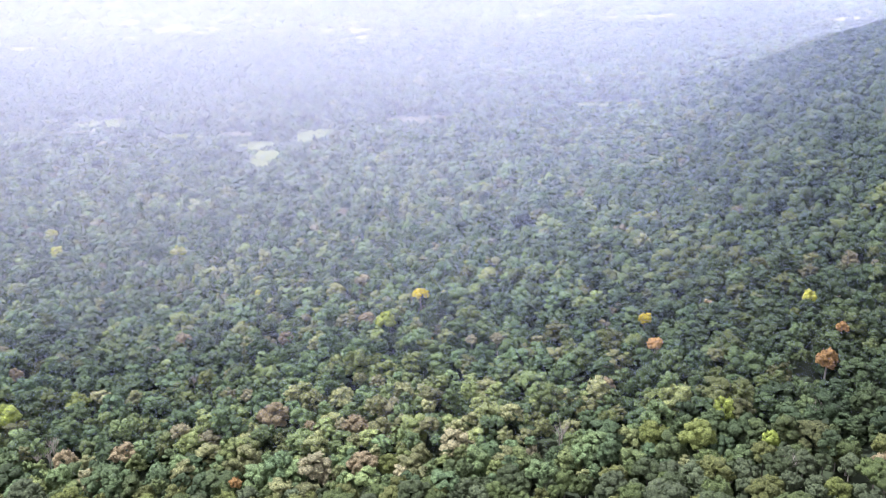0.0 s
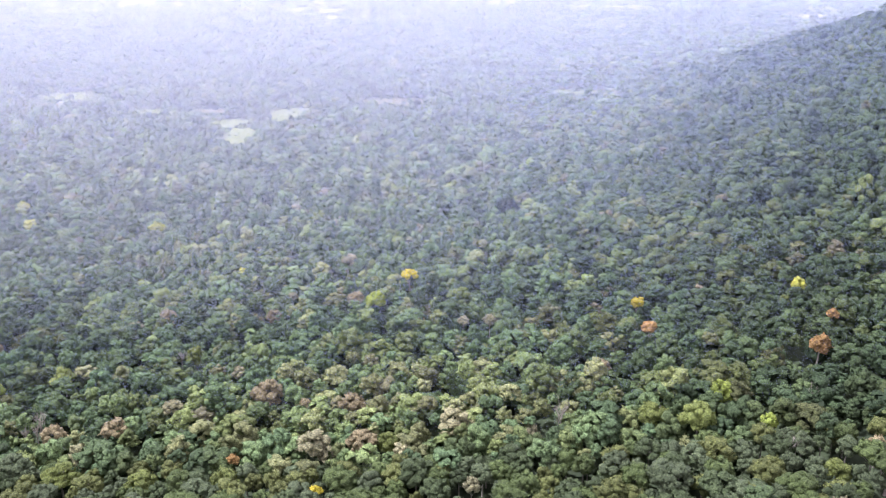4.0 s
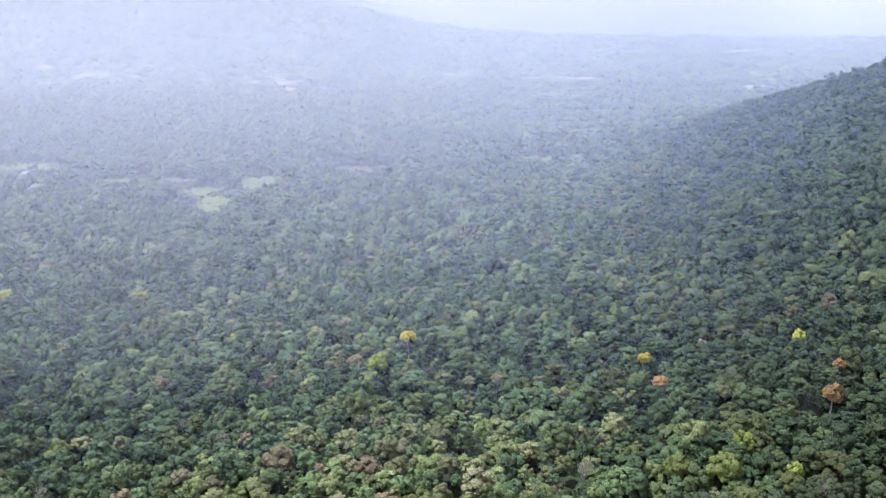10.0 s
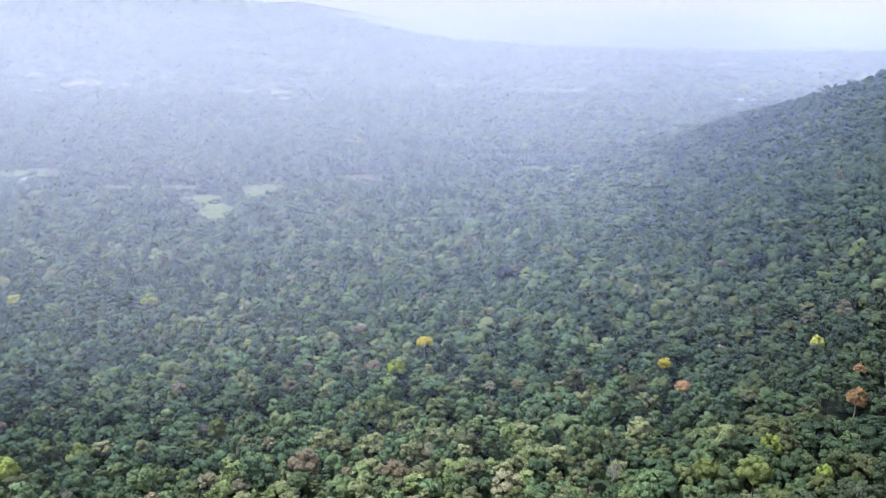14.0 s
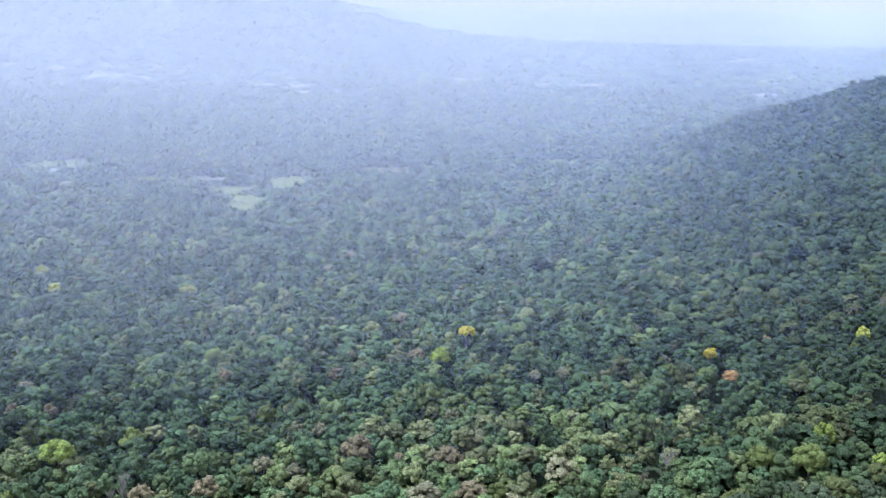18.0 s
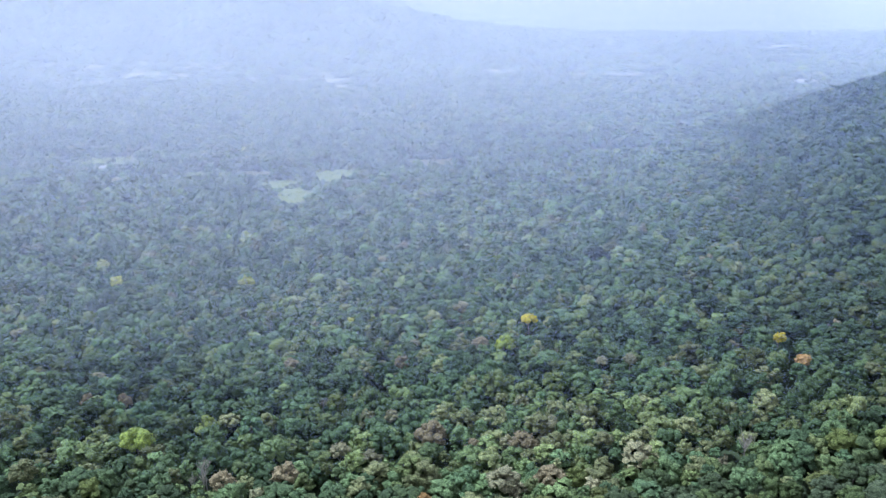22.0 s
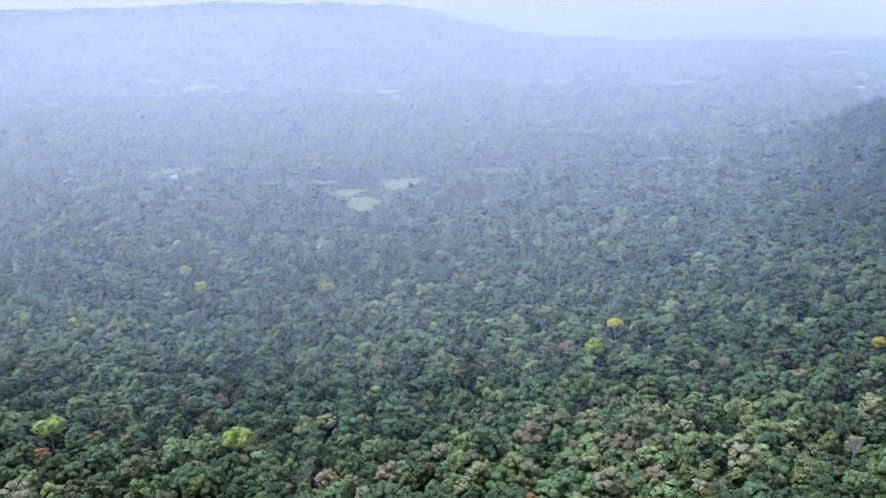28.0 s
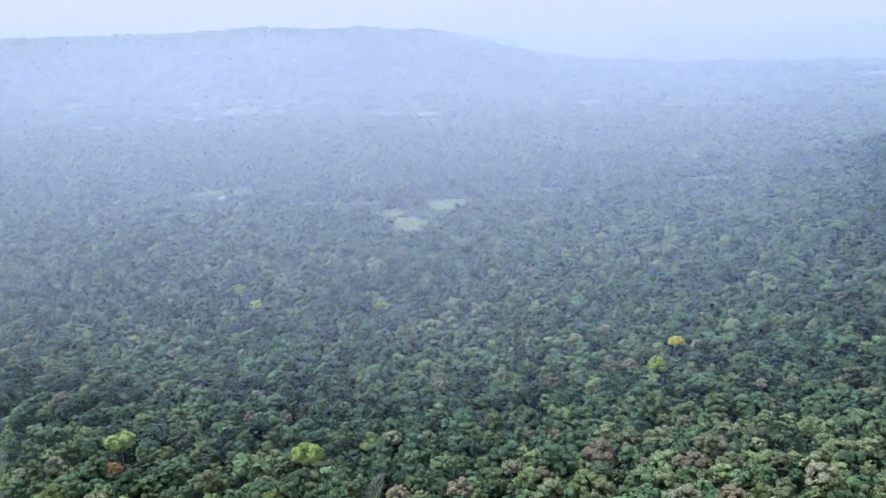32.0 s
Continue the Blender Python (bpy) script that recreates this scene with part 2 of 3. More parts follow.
for order, (kind, cx, cy, a, b, turn, mat) in enumerate(CLEARINGS):
    ang = np.linspace(0, 2 * np.pi, 40, endpoint=False)
    rad = np.array([0.001, 0.35, 0.7, 1.0])
    rim = 1 + 0.16 * np.sin(3 * ang + cx) + 0.10 * np.sin(7 * ang + cy)
    u, v = (rad[:, None] * rim * a * np.cos(ang)), (rad[:, None] * rim * b * np.sin(ang))
    c, s = math.cos(radians(turn)), math.sin(radians(turn))
    px, py = cx + u * c - v * s, cy + u * s + v * c
    ii = np.arange(px.size).reshape(px.shape)
    q = np.stack([ii[:-1], np.roll(ii[:-1], -1, 1), np.roll(ii[1:], -1, 1), ii[1:]], -1).reshape(-1, 4)[:, ::-1]
    field = new(kind, link_mesh(kind, np.stack([px, py, ground_level(px, py) + 0.6 + 0.03 * order], -1).reshape(-1, 3), q, mat))
    tagged(field, "open patch of %s among the trees" % {"pasture": "bright green grass", "bare_clearing": "pale bare soil", "dry_clearing": "dry pale grass", "farmland": "pale farmland"}[kind], "clearing", kind="structure")


# ---- forest ----
def ico(level):
    bm = bmesh.new()
    bmesh.ops.create_icosphere(bm, subdivisions=level, radius=1)
    v = np.array([p.co[:] for p in bm.verts])
    t = np.array([[p.index for p in f.verts] for f in bm.faces])
    bm.free()
    return v, t


ICO = {n: ico(n) for n in (1, 2)}


def clump_form(rng, lumps, level=1, spread=1.0, flat=0.62, rough=0.28):
    """A domed crown of overlapping leaf clumps, one unit wide, its top at z = 0; inner and under faces left out."""
    bv, bt = ICO[level]
    verts, tris, at = [], [], 0
    for k in range(lumps):
        g = (k + 0.5) / lumps
        polar = math.acos(1 - 1.40 * g)
        turn = k * 2.39996 + rng.uniform(-0.4, 0.4)
        r = 0.34 * spread * rng.uniform(0.75, 1.15)
        mid = np.array([math.sin(polar) * math.cos(turn) * r, math.sin(polar) * math.sin(turn) * r, math.cos(polar) * flat * 0.5 * rng.uniform(0.7, 1.2)])
        size = (1.25 / math.sqrt(lumps) + 0.02) * 0.5 * rng.uniform(0.75, 1.3)
        v = bv * (1 + rng.uniform(-rough, rough, (len(bv), 1))) * size * np.array([1, 1, 0.72])
        w = v + mid
        cen = w[bt].mean(1)
        nrm = np.cross(w[bt[:, 1]] - w[bt[:, 0]], w[bt[:, 2]] - w[bt[:, 0]])
        nrm /= np.linalg.norm(nrm, axis=1)[:, None] + 1e-9
        keep = (nrm * (cen - [0, 0, -0.1])).sum(1) > -0.05
        keep &= nrm[:, 2] > -0.6
        verts.append(w)
        tris.append(bt[keep] + at)
        at += len(w)
    v, t = np.concatenate(verts), np.concatenate(tris)
    used = np.unique(t)
    remap = np.zeros(len(v), int)
    remap[used] = np.arange(len(used))
    v = v[used]
    v[:, 2] -= v[:, 2].max()
    return v, remap[t]


def with_sprays(rng, v, t, sprays, unit):
    """Adds short sprays of leaves that stand out from a crown's faces."""
    pick = t[rng.integers(0, len(t), sprays)]
    cen = v[pick].mean(1)
    nrm = np.cross(v[pick[:, 1]] - v[pick[:, 0]], v[pick[:, 2]] - v[pick[:, 0]])
    nrm /= np.linalg.norm(nrm, axis=1)[:, None] + 1e-9
    side = np.cross(nrm, rng.normal(0, 1, (sprays, 3)))
    side /= np.linalg.norm(side, axis=1)[:, None] + 1e-9
    out = nrm * 0.8 + rng.normal(0, 0.35, (sprays, 3))
    size = rng.uniform(0.5, 1.15, (sprays, 1)) * unit
    a, b = cen - side * size * 0.5, cen + side * size * 0.5
    c, d = cen + out * size + side * size * 0.35, cen + out * size * 0.8 - side * size * 0.45
    k = np.arange(sprays)[:, None] * 4 + len(v)
    return np.concatenate([v, np.stack([a, b, c, d], 1).reshape(-1, 3)]), np.concatenate([t, k + [0, 1, 2], k + [0, 2, 3]])


def jittered(rng, x0, x1, y0, y1, gap):
    gx, gy = np.meshgrid(np.arange(x0, x1, gap), np.arange(y0, y1, gap))
    gx = gx + (np.arange(gx.shape[0]) % 2)[:, None] * gap / 2
    return (gx + rng.uniform(-0.37, 0.37, gx.shape) * gap).ravel(), (gy + rng.uniform(-0.37, 0.37, gy.shape) * gap).ravel()


def in_view(x, y, margin=60.0):
    """The wedge of the valley that the flight looks over."""
    return (x > -0.70 * np.maximum(y, 100) - 110 - margin) & (x < 0.53 * np.maximum(y, 100) + 30 + margin)


def forest(name, label, seed, y0, y1, gap, width, clumps, forms=14, avoid=None, sprays=0, hole=None, unit=0.11, margin=20.0):
    rng = np.random.default_rng(seed)
    x, y = jittered(rng, -0.75 * y1 - 160 - margin, 0.6 * y1 + 60 + margin, y0, y1, gap)
    ok, stray = in_view(x, y, margin), rng.random(len(x))
    ok &= (clear_at(x, y) > 1.0) | (stray > 0.72)
    x, y, stray = x[ok], y[ok], stray[ok]
    if hole:
        ok = (y < hole[0]) | (y > hole[1]) | ~in_view(x, y)
        x, y, stray = x[ok], y[ok], stray[ok]
    w = width * np.exp(rng.normal(0, 0.36, len(x))).clip(0.5, 1.6)
    bush = clear_at(x, y) < 1.0  # bushes inside the clearings, and low young growth before them
    w = np.where(bush, 0.36 * w, w)
    before = np.zeros(len(x), bool)
    for ahead in ((18, 36, 54, 70) if y1 < 1600 else (20, 45, 70, 95, 120)):
        before |= clear_at(x, y + ahead) < 1.0
    before &= ~bush & (stray < (0.95 if y1 < 1600 else 0.90))
    w = np.where(before, 0.72 * w, w)
    bush |= before
    for ax, ay, ar in avoid or ():
        ok = np.hypot(x - ax, y - ay) > ar + 0.24 * w
        x, y, w, bush = x[ok], y[ok], w[ok], bush[ok]
    n = len(x)
    top = canopy_level(x, y) + rng.normal(0, 3.0 if y1 < 1400 else 4.0, n) + (w - width) * (0.55 if y1 < 1600 else 0.25)
    near_field = np.minimum(clear_at(x, y, 14.0), clear_at(x, y + 48, 8.0)) < 1.0
    top = np.where(near_field, top - 5, top)
    top = np.where(bush, ground_level(x, y) + 0.55 * w, top)
    tall = w * rng.uniform(0.75, 1.25, n) * (1.0 if y1 < 700 else 1.25)
    turn = rng.uniform(0, 2 * np.pi, n)
    # hue sinks to dark blue-green up the slope: its shade painted into the tint
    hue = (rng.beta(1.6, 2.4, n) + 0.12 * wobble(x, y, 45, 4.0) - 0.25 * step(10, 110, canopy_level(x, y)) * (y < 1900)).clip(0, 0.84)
    grove = np.exp(-((x + 20) / 95) ** 2 - ((y - 385) / 75) ** 2)  # a paler, more olive stand
    hue = (hue + 0.20 * grove).clip(0, 0.84)
    odd = rng.random(n)
    hue = np.where(odd > (0.98 if y1 < 600 else 0.994), rng.uniform(0.86, 1.0, n), hue)
    val = rng.beta(1.6, 2.6, n) * (1 - 0.6 * step(6, 45, canopy_level(x, y)) * (y < 1900))  # the slope's shade, put into its trees' tint
    val = (val + 0.22 * grove).clip(0, 1)
    vs, ts, cs, at = [], [], [], 0
    which = rng.integers(0, forms, n)
    for k in range(forms):
        v, t = clump_form(rng, clumps, 1, rng.uniform(0.9, 1.15), rng.uniform(0.7, 1.2), 0.42 if clumps > 6 else 0.30)
        if sprays:
            v, t = with_sprays(rng, v, t, sprays, unit)
        sel = np.nonzero(which == k)[0]
        c, s = np.cos(turn[sel])[:, None], np.sin(turn[sel])[:, None]
        px = (v[:, 0] * c - v[:, 1] * s) * w[sel, None] + x[sel, None]
        py = (v[:, 0] * s + v[:, 1] * c) * w[sel, None] + y[sel, None]
        pz = v[:, 2] * tall[sel, None] + top[sel, None]
        vs.append(np.stack([px, py, pz], -1).reshape(-1, 3))
        ts.append((t[None] + (np.arange(len(sel)) * len(v))[:, None, None]).reshape(-1, 3) + at)
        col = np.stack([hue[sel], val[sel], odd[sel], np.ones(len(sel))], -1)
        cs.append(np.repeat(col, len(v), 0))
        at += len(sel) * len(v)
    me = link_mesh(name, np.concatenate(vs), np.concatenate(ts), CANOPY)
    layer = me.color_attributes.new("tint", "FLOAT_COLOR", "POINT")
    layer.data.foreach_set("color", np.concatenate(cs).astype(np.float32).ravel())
    return tagged(new(name, me), label, "forest", kind="stuff")


# ---- single trees: middle and crown width in metres ----
YELLOW = [(-15, 549, 11.0), (126, 472, 7.5), (-30, 316, 6.2)]
GOLD = [(-383, 718, 11.5), (-352, 673, 12.0), (-243, 675, 13.0), (216, 476, 8.8), (-143, 585, 6.9), (-422, 586, 11.4)]
LIME = [(152, 371, 12.2), (-234, 406, 17.5), (-348, 415, 16.5), (167, 346, 7.8)]
OLIVE = [(120, 361, 14.8), (138, 352, 17.1), (-153, 329, 16.8), (-113, 325, 14.3), (-74, 325, 14.3), (-322, 408, 11.0), (-241, 363, 13.6), (-358, 358, 15.5), (184, 311, 11.2), (-133, 455, 12.2), (-3, 358, 12.3), (102, 464, 9.7), (-202, 429, 14.6), (23, 805, 12.0), (204, 461, 6.5), (-377, 375, 9.9), (-320, 375, 9.4)]
ORANGE = [(128, 439, 8.8), (203, 398, 10.6), (220, 432, 6.3), (-2, 491, 5.0), (-339, 388, 8.3), (-75, 342, 6.2)]
TAN = [(-49, 527, 12.2), (-99, 507, 11.4), (-75, 402, 19.6), (-27, 391, 15.7), (-16, 356, 15.1), (-146, 372, 14.6), (-172, 512, 13.6), (162, 483, 10.1), (101, 412, 10.0), (204, 324, 10.2), (-287, 466, 10.5), (-118, 759, 12.7), (-53, 395, 9.2), (-177, 369, 13.1), (-266, 467, 10.4)]
CREAM = [(-93, 533, 7.1), (-121, 387, 10.9), (38, 319, 7.6), (25, 482, 6.9), (41, 477, 8.2), (-98, 429, 8.1), (-292, 492, 8.6)]
BARE = [(78, 371, 9.2), (170, 326, 7.5), (-189, 380, 6.8), (-315, 384, 6.1), (-141, 453, 7.2), (-187, 371, 5.0), (-192, 369, 6.0), (-191, 381, 7.0), (189, 361, 5.0), (136, 384, 6.0), (77, 367, 7.0)]
RIDGE = [(568, 1291, 8), (587, 1287, 10), (620, 1293, 12), (514, 1379, 8), (584, 1293, 10), (537, 1369, 12), (571, 1296, 8), (510, 1401, 10)]
DARK = [(49, 695, 21.0), (230, 616, 17.3)]
NEAR_BAND = (290.0, 342.0)


def part(name, me, parent, label=""):
    ob = new(name, me)
    ob.parent = parent
    return tagged(ob, label)


def tube(points, radii, sides=6):
    """A tapered limb along points."""
    vs, fs = [], []
    for k, (p, r) in enumerate(zip(points, radii)):
        for a in range(sides):
            w = 2 * math.pi * a / sides
            vs.append((p[0] + r * math.cos(w), p[1] + r * math.sin(w), p[2]))
    for k in range(len(points) - 1):
        for a in range(sides):
            b = (a + 1) % sides
            fs.append((k * sides + a, k * sides + b, (k + 1) * sides + b, (k + 1) * sides + a))
    return np.array(vs), np.array(fs)


def joined(pieces):
    vs, fs, at = [], [], 0
    for v, f in pieces:
        vs.append(v)
        fs.append(f + at)
        at += len(v)
    return np.concatenate(vs), np.concatenate(fs)


def trunk_form(rng, height, reach, limbs=5):
    """A tapered trunk that leans a little, with limbs spreading into the crown."""
    lean = rng.normal(0, 0.04, 2) * height
    spine = [(lean[0] * k * k, lean[1] * k * k, height * k) for k in (0, 0.05, 0.35, 0.7, 1.0)]
    pieces = [tube(spine, [0.55, 0.38, 0.32, 0.24, 0.08])]
    for n in range(limbs):
        z = height * rng.uniform(0.5, 0.85)
        w = n * 2.4 + rng.uniform(-0.5, 0.5)
        out = reach * rng.uniform(0.5, 0.9)
        k = z / height
        a = np.array([lean[0] * k * k, lean[1] * k * k, z])
        tip = a + np.array([math.cos(w) * out, math.sin(w) * out, height * rng.uniform(0.12, 0.32)])
        bend = (a + tip) / 2 + np.array([0, 0, -0.04 * height])
        pieces.append(tube([a, bend, tip], [0.17, 0.12, 0.04], 5))
    return joined(pieces)


def leafy_crown(rng, width, tall, clumps=16, sprays=170):
    """Overlapping leaf clumps with loose sprays of leaves standing out all over them."""
    v, t = clump_form(rng, clumps, 2, 1.05)
    return with_sprays(rng, v * np.array([width, width, tall]), t, sprays, 0.9 * (width / 11) ** 0.5)


def make_tree(name, rng, mat, width, label, group, clumps=16, proud=2.5):
    """One tree at the world's middle: an Empty at its foot, trunk and crown, which stands proud of the canopy's level."""
    top = CANOPY_RISE + proud + 0.25 * (width - 10)
    tall = width * rng.uniform(1.0, 1.25)
    root = tagged(new(name), label, "tree", group)
    tv, tf = trunk_form(rng, top * 0.82, width * 0.4)
    part("trunk", link_mesh("trunk", tv, tf, BARK), root)
    cv, ct = leafy_crown(rng, width, tall, clumps)
    part("crown", link_mesh("crown", cv + np.array([0, 0, top]), ct, mat), root)
    return root


def plant(name, spots, mat, label, group, seed, forms=3, proud=2.5, clumps=16):
    """Trees of one look at (x, y, crown width), from a few forms."""
    rng = np.random.default_rng(seed)
    typical = float(np.median([w for *_, w in spots]))
    models = [make_tree(name, rng, mat, typical, label, group, clumps, proud) for _ in range(min(forms, len(spots)))]
    for k, (x, y, w) in enumerate(spots):
        z = float(ground_level(x, y))
        m = pose(x, y, z, 0, 0, rng.uniform(0, 360))
        if k < len(models):
            models[k].matrix_basis = m
            ob = models[k]
        else:
            ob = copy_thing(models[k % len(models)], m)
        f = w / typical
        ob.scale = (f, f, 0.5 + 0.5 * f)


YELLOW_LEAF = foliage("yellow_blossom", (0.62, 0.53, 0.05))
GOLD_LEAF = foliage("fading_yellow_blossom", (0.48, 0.50, 0.09))
LIME_LEAF = foliage("lime_green_leaves", (0.30, 0.38, 0.08))
OLIVE_LEAF = foliage("yellowish_olive_leaves", (0.17, 0.21, 0.06))
ORANGE_LEAF = foliage("orange_blossom", (0.40, 0.25, 0.10))
TAN_LEAF = foliage("dry_pinkish_leaves", (0.31, 0.262, 0.160))
CREAM_LEAF = foliage("cream_blossom", (0.32, 0.31, 0.19))
DARK_LEAF = foliage("dark_leaves", (0.020, 0.036, 0.024))
GREENS = [foliage("mid_green_leaves", (0.100, 0.140, 0.050)), foliage("olive_green_leaves", (0.144, 0.168, 0.058)),
          foliage("deep_green_leaves", (0.076, 0.106, 0.050)), foliage("grey_green_leaves", (0.108, 0.142, 0.078))]

plant("yellow_flowering_tree", YELLOW, YELLOW_LEAF, "tree covered in bright yellow blossom above the canopy", "yellow flowering trees", 21, 3, 3.5)
plant("yellow_flowering_tree", GOLD, GOLD_LEAF, "tree dotted with fading yellow blossom in the canopy", "yellow flowering trees", 29, 3, 2.5)
plant("lime_green_tree", [(-33, 511, 14.5)], foliage("bright_lime_leaves", (0.38, 0.47, 0.08)), "tree with bright yellowish lime leaves above the canopy", "lime green trees", 33, 1, 7.0)
plant("lime_green_tree", LIME, LIME_LEAF, "tree with fresh lime-green leaves above the canopy", "lime green trees", 22, 4, 5.0)
plant("olive_green_tree", OLIVE, OLIVE_LEAF, "broad tree with yellowish olive leaves in the canopy", "olive green trees", 31, 5, 1.5)
plant("orange_flowering_tree", ORANGE, ORANGE_LEAF, "tree with rusty orange blossom among green crowns", "orange flowering trees", 23)
plant("dry_leaved_tree", TAN, TAN_LEAF, "tree with thin pinkish-brown dry leaves in the canopy", "dry leaved trees", 24, 4, 0.8, 34)
plant("cream_flowering_tree", CREAM, CREAM_LEAF, "tree with pale cream blossom among green crowns", "cream flowering trees", 25)
plant("dark_tree", DARK, DARK_LEAF, "tall dark green tree standing over the canopy", "tall dark trees", 26)

plant("ridge_tree", RIDGE, DARK_LEAF, "tall dark green tree standing up from the ridge line", "ridge trees", 34, 3, 6.0)

# bare pale trees
rng = np.random.default_rng(27)
for x, y, w in BARE:
    bare = tagged(new("bare_tree"), "pale leafless tree with thin bare branches", "tree", "bare trees")
    tv, tf = trunk_form(rng, CANOPY_RISE * 0.95, w * 0.55, 0)
    part("trunk", link_mesh("trunk", tv, tf, BARK), bare)
    for n in range(9):
        turn, out, z = n * 2.4, 0.6 * w * rng.uniform(0.5, 0.9), CANOPY_RISE * rng.uniform(0.55, 0.9)
        foot = np.array([0.0, 0.0, z])
        tip = foot + np.array([math.cos(turn) * out, math.sin(turn) * out, CANOPY_RISE * rng.uniform(0.15, 0.35)])
        limb = [tube([foot, (foot + tip) / 2 - np.array([0, 0, 0.5]), tip], [0.17, 0.12, 0.04], 4)]
        for _ in range(5):
            fork = foot + (tip - foot) * rng.uniform(0.4, 1.0)
            end = fork + np.array([rng.normal(0, 0.12) * w, rng.normal(0, 0.12) * w, rng.uniform(0.8, 3.0)])
            limb.append(tube([fork, (fork + end) / 2, end], [0.06, 0.045, 0.015], 4))
        bv, bf = joined(limb)
        part("branch", link_mesh("branch", bv, bf, BARK), bare)
    bare.matrix_basis = pose(x, y, float(ground_level(x, y)))

SINGLES = [(x, y, 0.30 * w) for spots in (YELLOW, GOLD, LIME, OLIVE, ORANGE, TAN, CREAM, DARK, RIDGE) for x, y, w in spots] + [(-33, 513, 4.0)] + [(x, y - 3, 1.0) for x, y, _ in BARE]

# the nearest trees, one by one
rng = np.random.default_rng(28)
tx, ty = jittered(rng, -420, 260, *NEAR_BAND, 9.0)
ok = in_view(tx, ty, 10)
for sx, sy, sr in SINGLES:
    ok &= np.hypot(tx - sx, ty - sy) > sr + 3.2
near = [(x, y, float(np.clip(10.5 * math.exp(rng.normal(0, 0.22)), 7, 17))) for x, y in zip(tx[ok], ty[ok])]
rng.shuffle(near)
for k, (mat, look_of) in enumerate(zip(GREENS, ("mid-green", "olive-green", "deep green", "grey-green"))):
    share = [tuple(map(float, r)) for r in near[k::4]]
    plant("broadleaf_tree", share, mat, "domed %s broadleaf tree in closed canopy" % look_of, "nearest broadleaf trees", 30 + k, 4, 1.0)

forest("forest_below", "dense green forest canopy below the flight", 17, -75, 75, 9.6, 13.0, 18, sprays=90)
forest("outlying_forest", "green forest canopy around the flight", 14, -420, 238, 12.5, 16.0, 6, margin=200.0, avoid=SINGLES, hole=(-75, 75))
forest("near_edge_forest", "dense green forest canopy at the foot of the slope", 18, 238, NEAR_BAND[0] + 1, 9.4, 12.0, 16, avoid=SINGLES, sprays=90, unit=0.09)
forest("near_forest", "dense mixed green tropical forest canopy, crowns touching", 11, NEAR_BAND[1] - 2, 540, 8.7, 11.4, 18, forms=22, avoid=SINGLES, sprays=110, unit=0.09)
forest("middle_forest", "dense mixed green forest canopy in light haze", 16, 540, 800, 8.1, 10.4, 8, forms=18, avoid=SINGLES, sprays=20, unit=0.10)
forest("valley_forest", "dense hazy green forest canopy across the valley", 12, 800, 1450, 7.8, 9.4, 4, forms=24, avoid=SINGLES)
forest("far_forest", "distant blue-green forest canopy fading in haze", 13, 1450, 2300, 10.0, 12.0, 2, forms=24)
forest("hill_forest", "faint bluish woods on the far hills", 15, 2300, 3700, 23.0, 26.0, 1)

# pale trunks showing along the far edges of the clearings
rng = np.random.default_rng(40)
pieces = []
for cx, cy, a, b in ((-621, 1225, 70, 34), (-226, 1120, 60, 48), (-430, 1122, 80, 18), (-420, 1150, 130, 40), (140, 1285, 60, 26), (-115, 1218, 80, 30)):
    for _ in range(44):
        x, y = cx + rng.uniform(-1.3, 1.3) * a, cy + b + rng.uniform(0, 30)
        h = rng.uniform(16, 24)
        v, f = tube([(0, 0, 0), (0, 0, h * 0.6), (rng.normal(0, 0.5), 0, h)], [0.42, 0.33, 0.15], 5)
        pieces.append((v + np.array([x, y, float(ground_level(x, y))]), f))
pv, pf = joined(pieces)
tagged(new("pale_trunks", link_mesh("pale_trunks", pv, pf, BARK)), "pale slender tree trunks lining the clearings", "trunks", kind="stuff")

# ---- far village ----
WHITEWASH = plain("whitewashed_wall", (0.46, 0.45, 0.42), (0.58, 0.57, 0.54), 0.6)
TIN = plain("weathered_tin_roof", (0.40, 0.41, 0.42), (0.55, 0.55, 0.56), 0.8, 0.6)
DOOR = plain("dark_wood_door", (0.08, 0.05, 0.03), (0.14, 0.09, 0.06), 2.0)


def box_mesh(name, x0, x1, y0, y1, z0, z1, mat):
    v = np.array([(x, y, z) for z in (z0, z1) for y in (y0, y1) for x in (x0, x1)], float)
    f = np.array([(0, 2, 3, 1), (4, 5, 7, 6), (0, 1, 5, 4), (2, 6, 7, 3), (0, 4, 6, 2), (1, 3, 7, 5)])
    return link_mesh(name, v, f, mat, False)


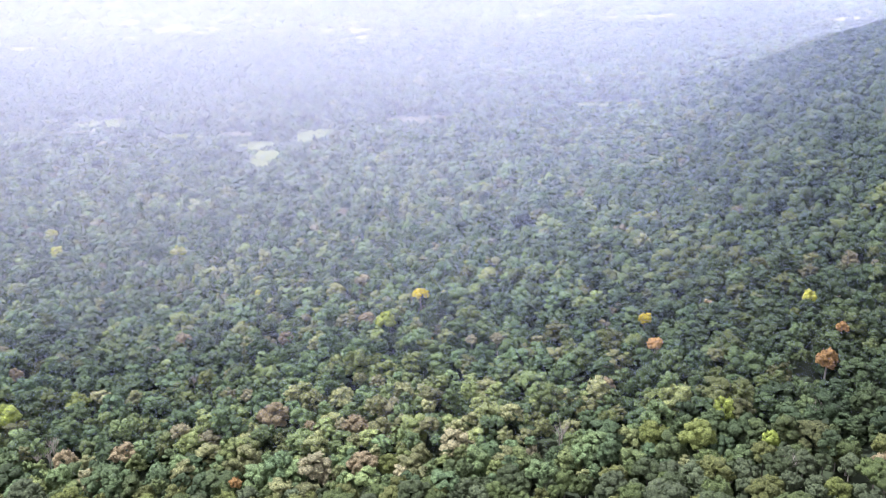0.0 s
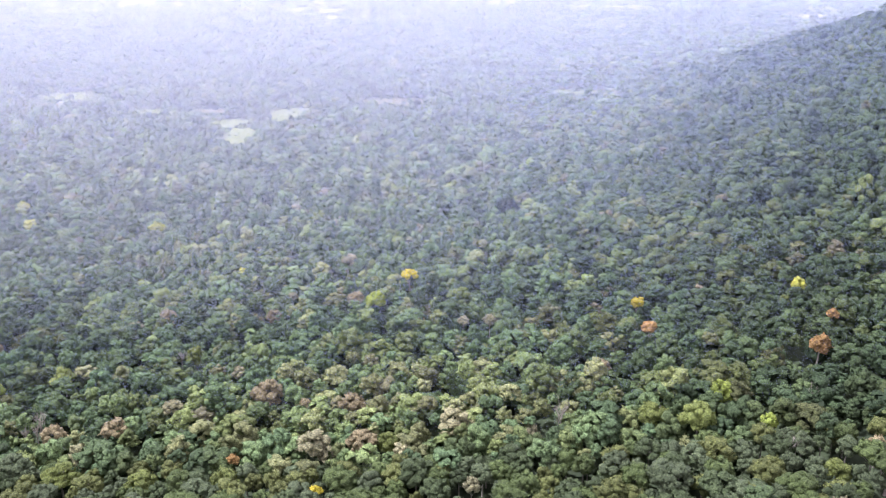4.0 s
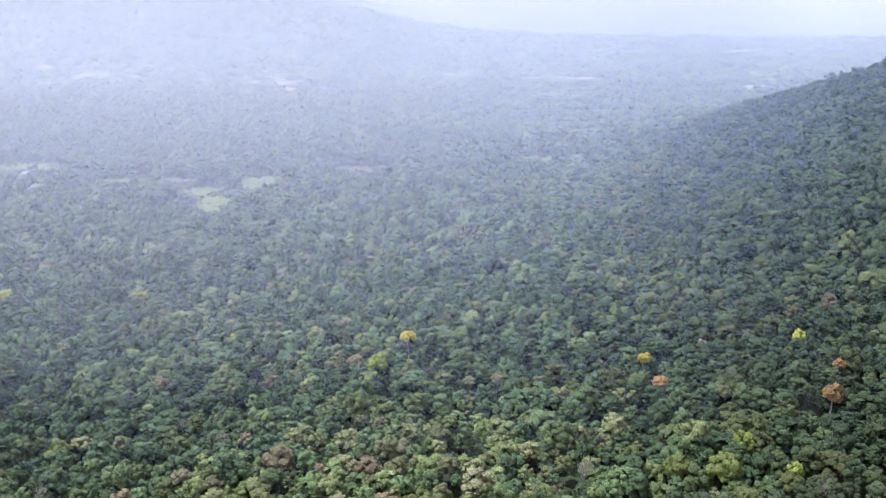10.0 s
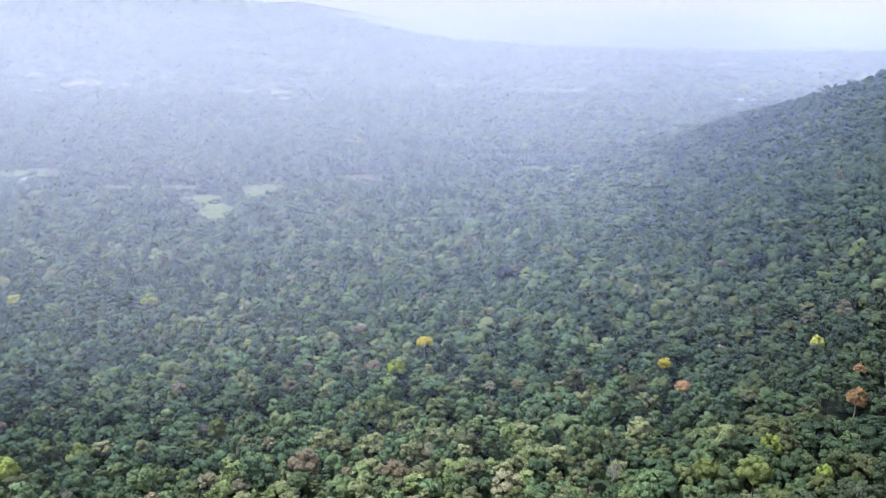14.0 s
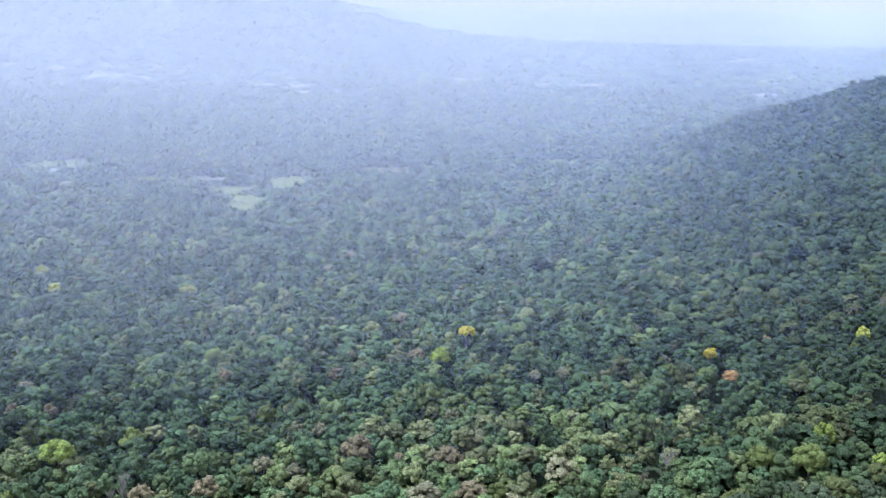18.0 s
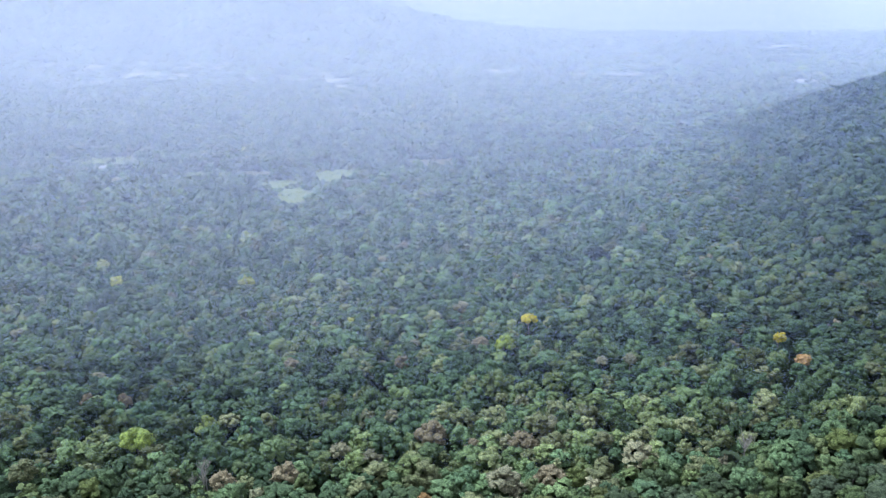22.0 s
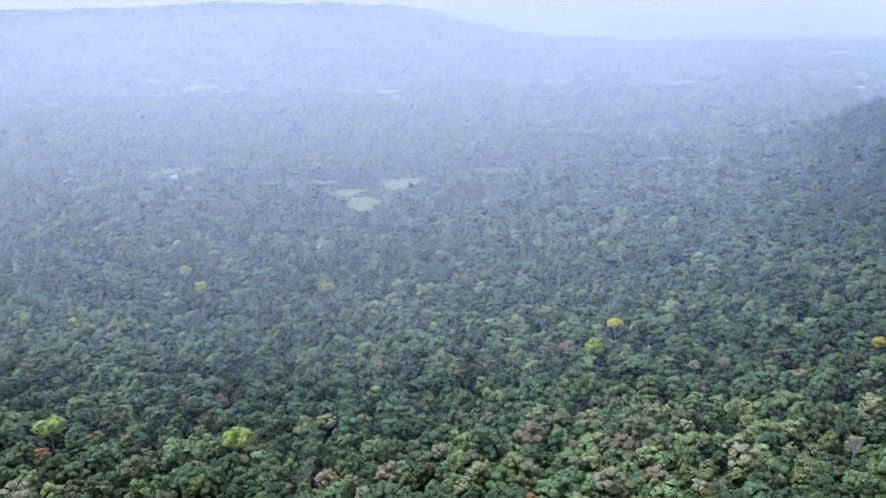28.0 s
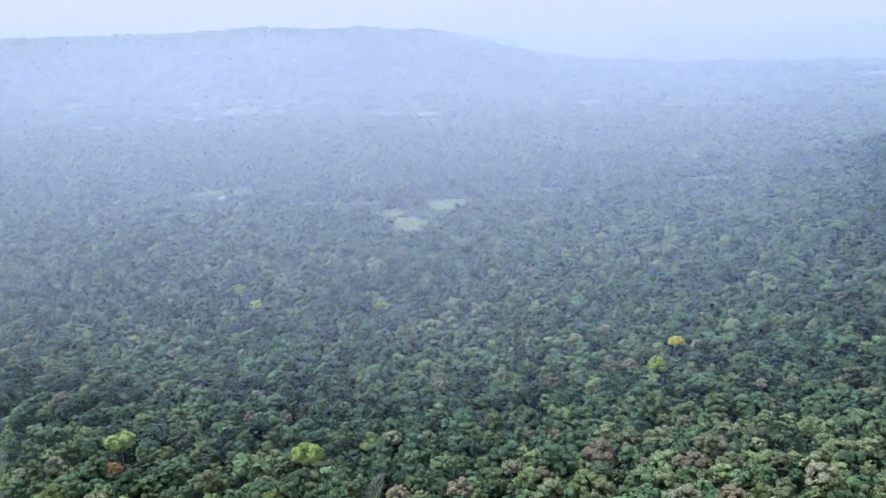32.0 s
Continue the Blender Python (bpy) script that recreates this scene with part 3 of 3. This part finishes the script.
def house(x, y, turn, length, depth, label):
    root = tagged(new("house"), label, "house", "village houses")
    a, b, h = length / 2, depth / 2, 3.2
    part("wall", box_mesh("wall", -a, a, -b, b, -1.0, h, WHITEWASH), root)
    e, r = 0.6, depth * 0.3
    v = np.array([(-a - e, -b - e, h + 0.01), (a + e, -b - e, h + 0.01), (a + e, b + e, h + 0.01), (-a - e, b + e, h + 0.01), (-a - e, 0, h + r), (a + e, 0, h + r),
                  (-a - e, -b - e, h + 0.16), (a + e, -b - e, h + 0.16), (a + e, b + e, h + 0.16), (-a - e, b + e, h + 0.16), (-a - e, 0, h + r + 0.15), (a + e, 0, h + r + 0.15)])
    f = np.array([(6, 7, 11, 10), (8, 9, 10, 11), (0, 1, 7, 6), (2, 3, 9, 8), (0, 4, 5, 1), (3, 2, 5, 4), (0, 6, 10, 4), (4, 10, 9, 3), (1, 5, 11, 7), (5, 2, 8, 11)])
    part("roof", link_mesh("roof", v, f, TIN, False), root)
    part("door", box_mesh("door", -0.5, 0.5, -b - 0.06, -b, 0, 2.1, DOOR), root)
    for wx in (-a * 0.6, a * 0.6):
        part("window", box_mesh("window", wx - 0.6, wx + 0.6, -b - 0.05, -b, 1.0, 2.1, DOOR), root)
    root.matrix_basis = pose(x, y, float(ground_level(x, y)) + 1.2, 0, 0, turn)
    return root


for x, y, turn, length, depth in ((-560, 1158, 4, 20, 8), (-1261, 2112, 5, 22, 10), (-1235, 2118, -8, 14, 9), (-1154, 2141, 10, 16, 9), (-1152, 2263, 0, 40, 12), (-1155, 2330, 6, 14, 9),
                                  (-1110, 2285, -4, 18, 9), (-1600, 2330, 8, 20, 10), (-732, 2328, 3, 18, 9), (-690, 2335, -10, 14, 8), (-640, 2330, 6, 16, 9),
                                  (-510, 2312, 0, 22, 10), (-470, 2322, 12, 14, 8), (-316, 2196, -6, 16, 9), (664, 2060, -20, 24, 10), (772, 2250, 5, 46, 14), (1000, 3120, 0, 70, 24)):
    house(x, y, turn, length, depth, "long low white building with a pale tin roof" if length > 30 else "small white house with a pale tin roof")

# ---- haze: thin opaque strands stand in for it, far finer than a leaf, hung through the valley air ----
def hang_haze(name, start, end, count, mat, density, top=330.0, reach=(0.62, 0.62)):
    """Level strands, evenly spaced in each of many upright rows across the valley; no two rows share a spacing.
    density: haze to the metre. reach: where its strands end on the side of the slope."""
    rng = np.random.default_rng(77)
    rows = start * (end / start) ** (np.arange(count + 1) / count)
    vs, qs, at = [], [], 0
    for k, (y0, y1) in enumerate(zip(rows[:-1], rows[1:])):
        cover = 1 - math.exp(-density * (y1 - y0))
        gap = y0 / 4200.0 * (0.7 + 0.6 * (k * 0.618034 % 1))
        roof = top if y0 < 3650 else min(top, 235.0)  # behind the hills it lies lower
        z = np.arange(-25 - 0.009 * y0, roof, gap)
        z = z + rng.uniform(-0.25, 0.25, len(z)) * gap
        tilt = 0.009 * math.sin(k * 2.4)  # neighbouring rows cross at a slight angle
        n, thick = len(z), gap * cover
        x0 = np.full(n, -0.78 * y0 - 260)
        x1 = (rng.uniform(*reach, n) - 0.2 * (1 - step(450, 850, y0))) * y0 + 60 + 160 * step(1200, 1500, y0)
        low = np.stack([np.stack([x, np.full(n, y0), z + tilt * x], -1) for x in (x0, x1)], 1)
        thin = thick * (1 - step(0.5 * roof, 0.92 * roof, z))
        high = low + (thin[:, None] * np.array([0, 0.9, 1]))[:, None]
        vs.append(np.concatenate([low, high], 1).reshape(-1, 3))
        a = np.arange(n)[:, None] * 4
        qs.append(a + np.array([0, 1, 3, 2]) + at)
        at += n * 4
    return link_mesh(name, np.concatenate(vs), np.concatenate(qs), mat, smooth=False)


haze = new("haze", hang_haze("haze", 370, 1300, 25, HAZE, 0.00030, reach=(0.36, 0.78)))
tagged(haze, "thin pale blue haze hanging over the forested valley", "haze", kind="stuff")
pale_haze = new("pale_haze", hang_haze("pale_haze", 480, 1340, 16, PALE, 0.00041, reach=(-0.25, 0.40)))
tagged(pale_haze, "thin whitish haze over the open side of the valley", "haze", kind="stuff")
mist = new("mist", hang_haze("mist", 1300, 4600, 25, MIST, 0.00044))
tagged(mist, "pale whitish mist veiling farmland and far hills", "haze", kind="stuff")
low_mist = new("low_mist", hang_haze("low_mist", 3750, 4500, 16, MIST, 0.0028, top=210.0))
tagged(low_mist, "thick white mist lying low over the distant plain", "haze", kind="stuff")
